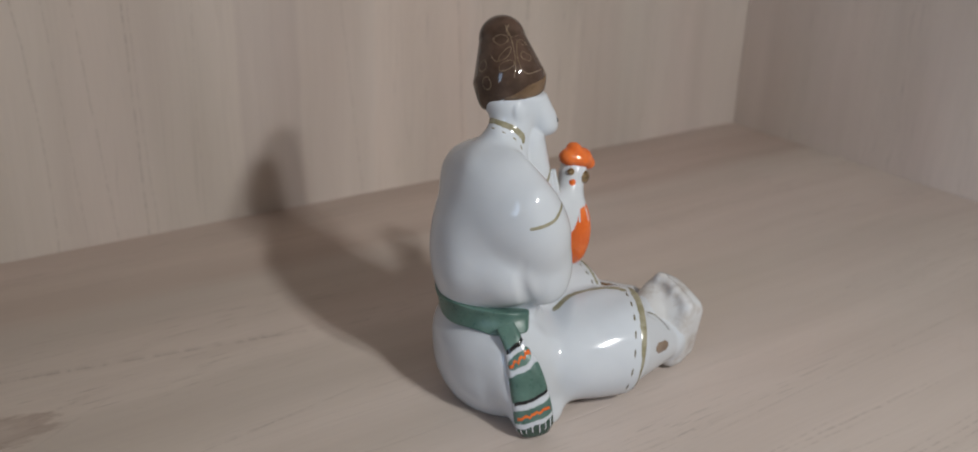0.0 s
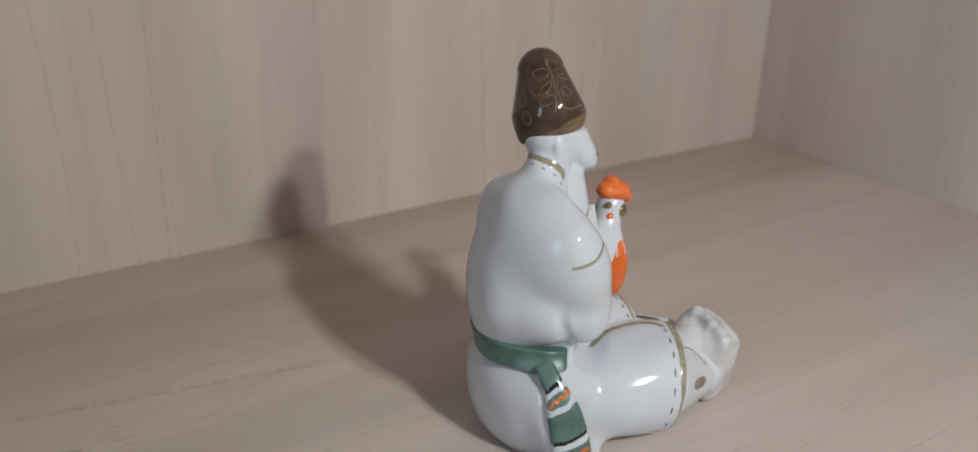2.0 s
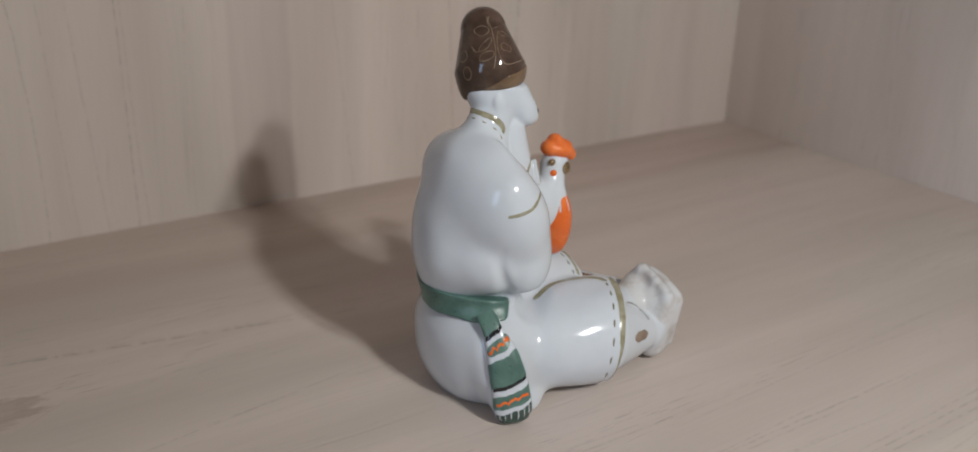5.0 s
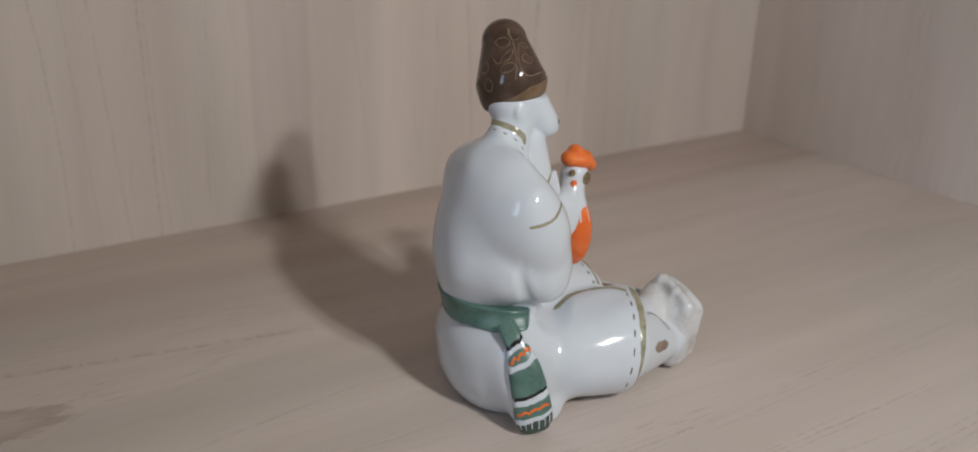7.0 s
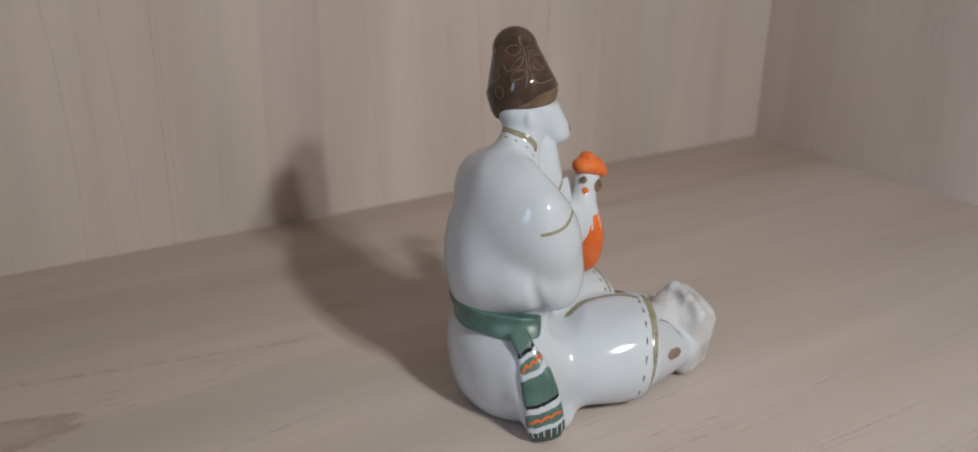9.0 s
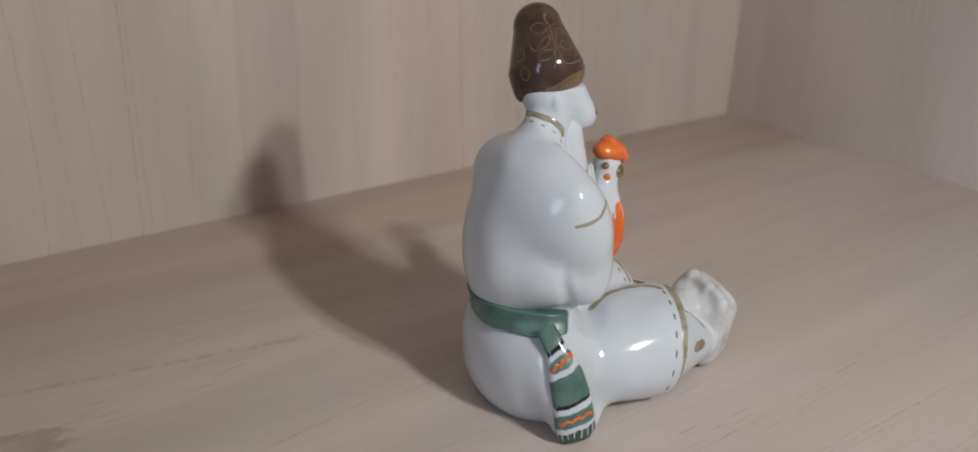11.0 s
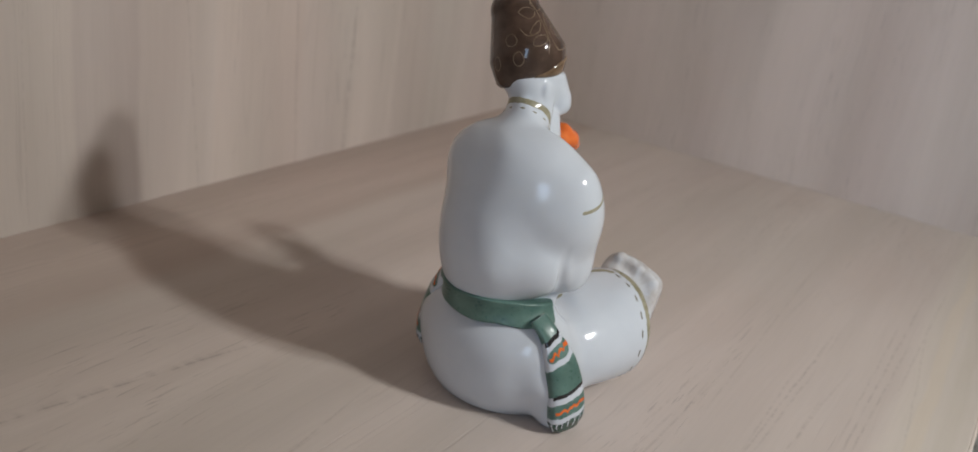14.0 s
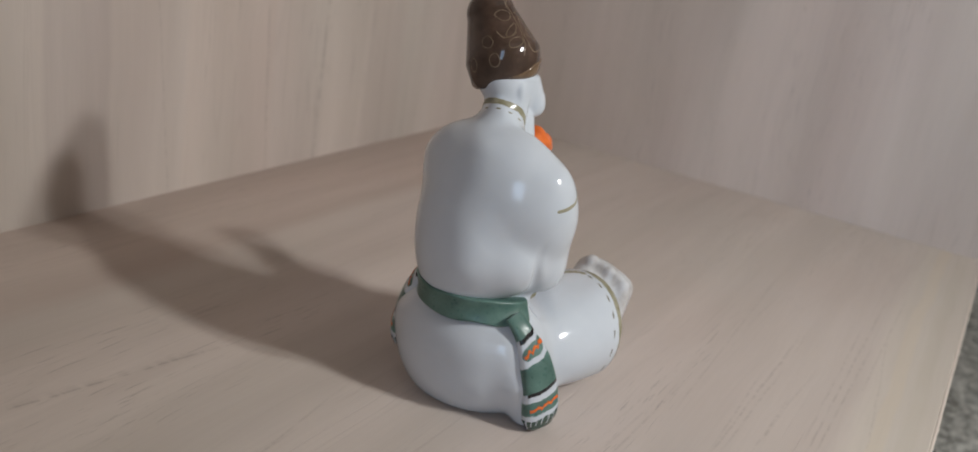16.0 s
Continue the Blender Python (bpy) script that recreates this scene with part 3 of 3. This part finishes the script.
class Clay:
    """Gathers the figurine's one mesh."""

    def __init__(self):
        self.verts, self.faces, self.tints, self.mats, self.size = [], [], [], [], 0

    def take(self, verts, faces, material):
        if material not in self.mats:
            self.mats.append(material)
        self.verts.append(np.asarray(verts, float))
        self.faces += [tuple(int(i) + self.size for i in f) for f in faces]
        self.tints += [self.mats.index(material)] * len(faces)
        self.size += len(verts)

    def stroke(self, solid, points, width, material, lift=0.10, closed=False, taper=True, step=0.5):
        """A brushed line of glaze laid on a solid along points."""
        pts = flowing(points, step, closed)
        pts = settle(solid, pts)
        normal = slope(solid, pts)
        if closed:
            way = np.roll(pts, -1, 0) - np.roll(pts, 1, 0)
        else:
            way = np.gradient(pts, axis=0)
        side = np.cross(normal, way)
        side /= np.maximum(np.linalg.norm(side, axis=1, keepdims=True), 1e-9)
        n = len(pts)
        half = np.full(n, width / 2)
        half *= 1 + 0.12 * np.sin(np.arange(n) * 0.9 + points[0][0]) * np.sin(np.arange(n) * 0.37)
        if taper and not closed:
            ends = np.minimum(np.arange(n), np.arange(n)[::-1]) * step
            half *= np.sqrt(np.clip(ends / (width * 0.6), 0.08, 1))
        rows = []
        for k, up in ((-1, 0.02), (-0.6, lift), (0, lift * 1.1), (0.6, lift), (1, 0.02)):
            rows.append(settle(solid, pts + side * (half * k)[:, None], up, 3))
        verts = np.stack(rows, 1).reshape(-1, 3)
        faces = []
        for i in range(n if closed else n - 1):
            a, b = i * 5, ((i + 1) % n) * 5
            faces += [(a + j + 1, a + j, b + j, b + j + 1) for j in range(4)]
        self.take(verts, faces, material)

    def blob(self, centre, radii, material, ways=None):
        """A small domed drop of glaze."""
        rings, segs = 8, 16
        verts, faces = [], []
        m = np.eye(3) if ways is None else ways
        for i in range(rings + 1):
            a = math.pi * i / rings
            for j in range(segs):
                b = 2 * math.pi * j / segs
                verts.append(np.array(centre) + m @ (np.array(radii) * (math.sin(a) * math.cos(b), math.sin(a) * math.sin(b), math.cos(a))))
        for i in range(rings):
            for j in range(segs):
                k = (j + 1) % segs
                faces.append((i * segs + j, (i + 1) * segs + j, (i + 1) * segs + k, i * segs + k))
        self.take(verts, faces, material)

    def mesh(self, name):
        made = bpy.data.meshes.new(name)
        made.from_pydata((np.concatenate(self.verts) * 0.001).tolist(), [], self.faces)
        for m in self.mats:
            made.materials.append(m)
        made.polygons.foreach_set("material_index", self.tints)
        made.polygons.foreach_set("use_smooth", [True] * len(self.faces))
        made.update()
        return made


def flowing(points, step, closed=False):
    """A smooth line through points, in even steps."""
    p = np.array(points, float)
    if closed:
        p = np.concatenate([p[-1:], p, p[:2]])
    else:
        p = np.concatenate([2 * p[:1] - p[1:2], p, 2 * p[-1:] - p[-2:-1]])
    out = []
    for a, b, c, e in zip(p[:-3], p[1:-2], p[2:-1], p[3:]):
        n = max(2, int(np.linalg.norm(c - b) / step))
        t = (np.arange(n) / n)[:, None]
        out.append(0.5 * (2 * b + (c - a) * t + (2 * a - 5 * b + 4 * c - e) * t**2 + (3 * b - a - 3 * c + e) * t**3))
    if not closed:
        out.append(p[-2:-1])
    return np.concatenate(out)


def belt_solid(p):
    """The green sash wound round the waist, open in front."""
    x, y, z = p[..., 0], p[..., 1], p[..., 2]
    waist = melt(torso_solid(p), pelvis_solid(p), 9.5) - 0.7
    # it rides up on the far hip
    rise = np.maximum(0, y - 3.0)
    low = -(z - (33.3 + 0.06 * x + 0.12 * rise) - 0.25 * np.sin(y * 0.4))
    high = z - (40.4 - 0.10 * x + 0.17 * rise)
    d = cut(cut(waist, low, 0.9), high, 0.9)
    d = np.maximum(d, -waist - 3.0)
    end = 0.776 * (x - 8.6) + 0.63 * (np.abs(y + 3.5) - 18.8)
    return cut(d, end, 1.0)


def band_solid(p):
    """Turned-up front of the hat's brim."""
    d = hat_solid(p) - 0.35
    over = p[..., 2] - brim(p) - 0.2 - np.clip(0.62 * (p[..., 0] - 8.5), 0, 4.6) - np.clip(0.1 * (p[..., 0] - 16.0), 0, 1.0)
    return cut(cut(d, over * 0.9, 0.6), 8.6 - p[..., 0], 0.6)


def breast_solid(p):
    d = egg(p, (42.5, -1.9, 54.8), (6.05, 6.85, 13.2))
    # rounded tongues of colour with narrow white gaps between them
    turn = np.arctan2(p[..., 1] + 1.9, p[..., 0] - 42.5)
    gap = np.abs(np.sin((turn + radians(112)) * 4.4))
    top = p[..., 2] - 66.4 + 1.8 * (1 - gap) ** 1.5
    return cut(d, top, 0.8)


clay = Clay()
flesh, quads = skin(body_solid, (-14, -48, -1.2), (88, 36, 118), 0.8)
middles = flesh[quads].mean(1)
# faces of the foot, given the glaze that holds its shade
shod = (middles[:, 0] > 66) & (foot_solid(middles) < 0.25)
clay.take(flesh, quads[~shod], M_WHITE)
used = np.unique(quads[shod])
clay.take(flesh[used], np.searchsorted(used, quads[shod]), M_SHOE)
clay.take(*skin(hat_solid, (2, -9, 98), (31, 22, 134), 0.6), M_BROWN)
clay.take(*skin(band_solid, (2, -10, 98), (32, 22, 124), 0.5), M_TAN)
clay.take(*skin(comb_solid, (36, -5, 75), (53, 9, 88), 0.4), M_ORANGE)
clay.take(*skin(breast_solid, (34, -10, 42), (50, 7, 69), 0.45), M_ORANGE)
clay.take(*skin(belt_solid, (-14, -28, 28), (14, 26, 46), 0.5), M_GREEN)

for turn in (-112.0, -71.0):
    c, q = math.cos(radians(turn)), math.sin(radians(turn))
    clay.stroke(breast_solid, [(42.5 + 5.0 * c, -1.9 + 5.6 * q, 65.3), (42.5 + 5.4 * c, -1.9 + 6.0 * q, 62.5), (42.5 + 5.7 * c, -1.9 + 6.4 * q, 60.0)], 0.55, M_WHITE, 0.06)

# collar line with dashes, sleeve and hem lines
COLLAR = [(17.0, 8.6, 93.5), (13.0, 9.0, 95.4), (10.0, 7.2, 97.0), (8.2, 4.4, 98.6), (7.2, 1.3, 99.6), (7.5, -1.9, 100.0), (9.0, -4.6, 99.5), (11.6, -6.6, 98.0), (14.2, -7.6, 95.4), (14.9, -8.6, 93.3)]
clay.stroke(body_solid, COLLAR, 1.9, M_OLIVE)
for k, along in enumerate((0.30, 0.44, 0.57, 0.70, 0.84, 0.96)):
    line = flowing(COLLAR, 0.25)
    i = int(along * (len(line) - 1))
    tilt = np.array((-1.4, -0.4 if line[i][1] < 0 else 0.4, -2.0))
    clay.stroke(body_solid, [tuple(q + tilt) for q in line[i - 3 : i + 4 : 3]], 0.5, M_OLIVE)
# second line down the open shirt front
clay.stroke(chest_solid, [(27.0, -6.0, 82.3), (25.8, -7.4, 80.6), (24.7, -8.1, 79.4), (23.2, -8.8, 77.4)], 1.1, M_OLIVE)
clay.stroke(body_solid, [(1.6, -29.0, 73.2), (5.7, -30.7, 74.0), (9.8, -30.9, 75.2), (12.9, -29.4, 77.0), (16.0, -26.5, 78.5)], 1.15, M_OLIVE)
clay.stroke(flap_solid, [(29.4, -7.0, 80.4), (30.4, -7.9, 76.6), (31.0, -8.4, 73.6)], 0.6, M_OLIVE)


def hem_ring(back, first, last, count):
    """Points round the thigh, in a plane at so many millimetres behind the hem."""
    w = np.array(HEM_WAY) / np.linalg.norm(HEM_WAY)
    u = np.cross((0, 0, 1.0), w)
    u /= np.linalg.norm(u)
    v = np.cross(w, u)
    mid = np.array(HEM) - w * back
    return [tuple(mid + 17 * (u * math.cos(a) + v * math.sin(a))) for a in np.linspace(radians(first), radians(last), count)]


clay.stroke(thigh_solid, hem_ring(2.1, 60, 292, 24), 2.5, M_OLIVE, taper=False)
for k in range(9):
    clay.stroke(thigh_solid, hem_ring(4.9, 83 + 20 * k, 92 + 20 * k, 3), 0.65, M_DASH)
clay.stroke(lap_solid, [(51.0 - 0.12 * y, y, 39.0 - 0.02 * (y - 1) ** 2) for y in (-14.0, -9.0, -4.0, 1.0, 6.0, 11.0, 16.0)], 1.7, M_OLIVE)
for k in range(5):
    y = -11.5 + 4.6 * k
    clay.stroke(lap_solid, [(47.9 - 0.12 * q, q, 40.0 - 0.02 * (q - 1) ** 2) for q in (y, y + 1.0, y + 2.0)], 0.9, M_DASH)
clay.stroke(body_solid, [(24.5, -15.0, 34.0), (30.0, -14.2, 36.0), (37.0, -14.0, 37.2), (44.5, -15.6, 37.8), (49.0, -18.6, 37.6), (51.2, -23.4, 37.2)], 2.4, M_OLIVE)

# strapped shins
clay.stroke(shin_solid, [(53.8, -37.2, 19.4), (57.4, -36.0, 18.6), (59.6, -35.4, 18.2), (63.4, -34.2, 17.4)], 3.9, M_PATCH)
# dark line along the crease where the shin meets the foot
clay.stroke(body_solid, [(61.0, -24.2, 26.2), (64.4, -24.8, 24.9), (66.6, -26.0, 23.1), (67.0, -28.7, 21.6), (67.2, -30.6, 20.2)], 0.8, M_DASH)
clay.stroke(other_shin_solid, [(57.0, -2.0, 31.0), (61.0, -2.6, 29.5), (65.0, -3.2, 28.0), (69.5, -4.0, 25.5)], 2.4, M_GOLD)
# etched leaves on the hat
LEAVES = {
    "stem": [(16.0, 8.0, 129.2), (15.9, 4.7, 125.6), (14.6, 0.7, 121.3), (13.3, -2.0, 118.2), (11.4, -4.3, 114.4)],
    "curve": [(17.4, 3.2, 124.3), (15.4, 0.5, 121.3), (14.1, -2.7, 117.9), (14.8, -4.7, 115.9), (17.1, -5.0, 115.4), (22.5, -2.4, 115.5)],
    "hook": [(8.8, 5.0, 120.0), (8.7, 2.5, 118.6), (9.7, 1.0, 118.6), (12.5, 0.2, 119.9)],
    "tip": [(17.2, 7.5, 129.1), (15.5, 6.4, 127.2), (16.2, 4.4, 125.4), (18.9, 4.7, 125.8)],
}
for points in LEAVES.values():
    clay.stroke(hat_solid, points, 0.25, M_LINE, 0.05)
LOOPS = [
    [(11.3, 7.8, 124.4), (13.4, 6.9, 126.1), (15.0, 4.9, 125.4), (13.9, 3.8, 123.9), (11.9, 4.6, 123.1)],
    [(14.1, 2.3, 122.7), (10.9, 2.2, 120.5), (9.5, 1.5, 118.8), (11.2, 0.3, 119.2), (13.6, 1.1, 121.3)],
    [(8.4, -0.6, 116.4), (10.0, 0.0, 118.2), (12.6, -1.2, 118.8), (12.6, -2.3, 117.7), (10.1, -2.1, 116.5)],
    [(17.4, 0.0, 120.9), (19.3, -0.9, 119.5), (18.0, -2.5, 118.1), (15.9, -1.8, 119.0), (16.2, -0.5, 120.3)],
    [(6.8, 4.2, 116.9), (5.7, 4.5, 115.2), (5.7, 6.8, 115.2), (6.7, 8.0, 117.0), (7.4, 6.5, 118.3)],
    [(5.7, 0.4, 112.3), (5.3, 1.0, 110.1), (4.6, 2.8, 110.3), (4.6, 3.6, 112.7), (5.4, 2.1, 114.2)],
    [(4.4, 7.9, 109.2), (5.1, 8.7, 106.8), (5.6, 10.2, 107.0), (5.2, 10.6, 109.6), (4.8, 9.4, 111.1)],
    [(17.7, 3.2, 124.3), (19.5, 3.3, 124.1), (20.4, 2.3, 122.5), (18.0, 2.2, 123.2)],
]
for points in LOOPS:
    clay.stroke(hat_solid, points, 0.24, M_LINE, 0.05, closed=True)

# the rooster's eyes and beak
clay.blob((40.6, -0.9, 77.0), (1.3, 1.2, 1.3), M_EYE)
clay.blob((45.8, -1.7, 74.4), (2.5, 1.7, 2.5), M_EYE)
clay.blob((29.5, -4.3, 98.2), (0.6, 1.3, 1.1), M_BLACK)
clay.blob((40.7, -1.9, 73.2), (1.35, 1.2, 1.35), M_ORANGE)


# hanging ends of the sash
def sash_end(flip):
    """A flat tapering pad with painted bands, on the right hip or mirrored."""
    path = [(-0.9, -21.8, 37.0), (-0.6, -26.0, 33.0), (0.6, -30.8, 25.0), (1.6, -33.9, 16.0), (2.5, -35.2, 8.0), (3.3, -35.1, 3.2)]
    mid = flowing(path, 0.30)
    n = len(mid)
    s = np.linspace(0, 1, n)
    half = np.interp(s, (0, 0.12, 0.2, 0.3, 0.42, 0.6, 0.85, 0.95, 1), (3.1, 3.3, 3.5, 4.5, 5.5, 6.2, 6.6, 6.4, 5.5))
    deep = np.interp(s, (0, 0.15, 0.5, 0.9, 1), (1.2, 1.9, 2.9, 3.3, 2.6))
    way = np.gradient(mid, axis=0)
    way /= np.linalg.norm(way, axis=1, keepdims=True)
    wide = np.array((0.88, -0.40, 0.2))
    wide = wide - way * (way @ wide)[:, None]
    wide /= np.linalg.norm(wide, axis=1, keepdims=True)
    out = np.cross(wide, way)
    out *= np.sign(-(out[:, 1:2]))
    segs = 140
    rings = []
    for j in range(segs):
        a = 2 * math.pi * j / segs
        c, q = math.cos(a), math.sin(a)
        x, y = np.sign(c) * abs(c) ** 0.75, np.sign(q) * abs(q) ** 0.75
        rings.append(mid + wide * (half * x)[:, None] + out * (deep * y)[:, None])
    verts = np.stack(rings, 1)
    # the cap that closes the lower end
    shrink = [(1.2, 0.92, 0.9), (2.0, 0.72, 0.6), (2.4, 0.3, 0.2)]
    for fall, k, kk in shrink:
        c = mid[-1] + way[-1] * fall * 0.9
        verts = np.concatenate([verts, (c + (verts[n - 1] - mid[-1]) * k)[None]])
    s_all = np.concatenate([s, [1.02, 1.04, 1.06]])
    if flip:
        verts = mirrored(verts) + OTHER_HIP
    bands = [(0.175, M_GREEN), (0.215, M_BLACK), (0.255, M_WHITE), (0.36, M_GREEN), (0.405, M_WHITE), (0.635, M_GREEN), (0.665, M_BLACK), (0.715, M_WHITE), (0.845, M_GREEN), (0.885, M_WHITE), (2.0, M_GREEN)]
    flat = verts.reshape(-1, 3)
    sorted_faces = {}
    for i in range(len(verts) - 1):
        for j in range(segs):
            a = 2 * math.pi * (j + 0.5) / segs
            # bands rise towards one edge and have brushed edges
            x = math.cos(a)
            v = s_all[i] + 0.034 * x + 0.005 * math.sin(3.1 * a) + 0.004 * math.sin(7.3 * x + 9.0 * s_all[i])
            tint = next(m for limit, m in bands if v < limit)
            if math.sin(a) < -0.5:
                tint = M_WHITE
            # the upper motif is a lens, the lower hem a row of tassels
            if tint is M_GREEN and 0.24 < v < 0.37 and abs(x) > 0.93 * math.sqrt(max(0.0, 1 - ((v - 0.305) / 0.068) ** 2)):
                tint = M_WHITE
            if tint is M_GREEN and v > 0.88:
                tint = M_DEEP
                if v < 0.970 + 0.015 * math.sin(x * 19.0) and abs((x + 0.03 * math.sin(x * 7.0)) * 3.6 % 1.0 - 0.5) < 0.10:
                    tint = M_WHITE
            if tint is M_BLACK and abs(x) > 0.9:
                tint = M_WHITE
            k = (j + 1) % segs
            face = (i * segs + j, i * segs + k, (i + 1) * segs + k, (i + 1) * segs + j)
            sorted_faces.setdefault(tint.name, (tint, []))[1].append(face if not flip else face[::-1])
    for tint, faces in sorted_faces.values():
        used = sorted({i for f in faces for i in f})
        at = {i: k for k, i in enumerate(used)}
        clay.take(flat[used], [tuple(at[i] for i in f) for f in faces], tint)
    # wavy orange lines across the two green-and-white bands
    for here, tall in ((0.315, 0.022), (0.785, 0.014)):
        line = []
        for j in range(15):
            x = -0.86 + 1.72 * j / 14
            i = int(np.clip((here - 0.034 * x + tall * (0.6 * math.sin(j * 1.5) + 0.4 * math.sin(j * 2.7 + 1.0))) * (n - 1), 0, n - 1))
            y = max(0.0, 1 - abs(x) ** 2.6) ** 0.4
            line.append(mid[i] + wide[i] * half[i] * x + out[i] * (deep[i] * y + 0.12))
        line = flowing(line, 0.3)
        if flip:
            line = mirrored(line) + OTHER_HIP
        up = way[int(here * (n - 1))] * np.array((1, -1 if flip else 1, 1))
        face_out = out[int(here * (n - 1))] * np.array((1, -1 if flip else 1, 1))
        m = len(line)
        w = 0.55 + 0.5 * np.clip((np.arange(m) / m - 0.7) * 3, 0, 1) * (here < 0.5)
        strip_verts = np.concatenate([line + up * w[:, None], line + face_out * 0.15, line - up * w[:, None]])
        faces = []
        for i in range(m - 1):
            faces += [(i, i + 1, m + i + 1, m + i), (m + i, m + i + 1, 2 * m + i + 1, 2 * m + i)]
        clay.take(strip_verts, faces, M_ORANGE)


sash_end(False)
sash_end(True)
figurine = tagged(new("figurine", clay.mesh("figurine")), "glazed white porcelain figurine of a seated peasant holding a rooster", "figurine")
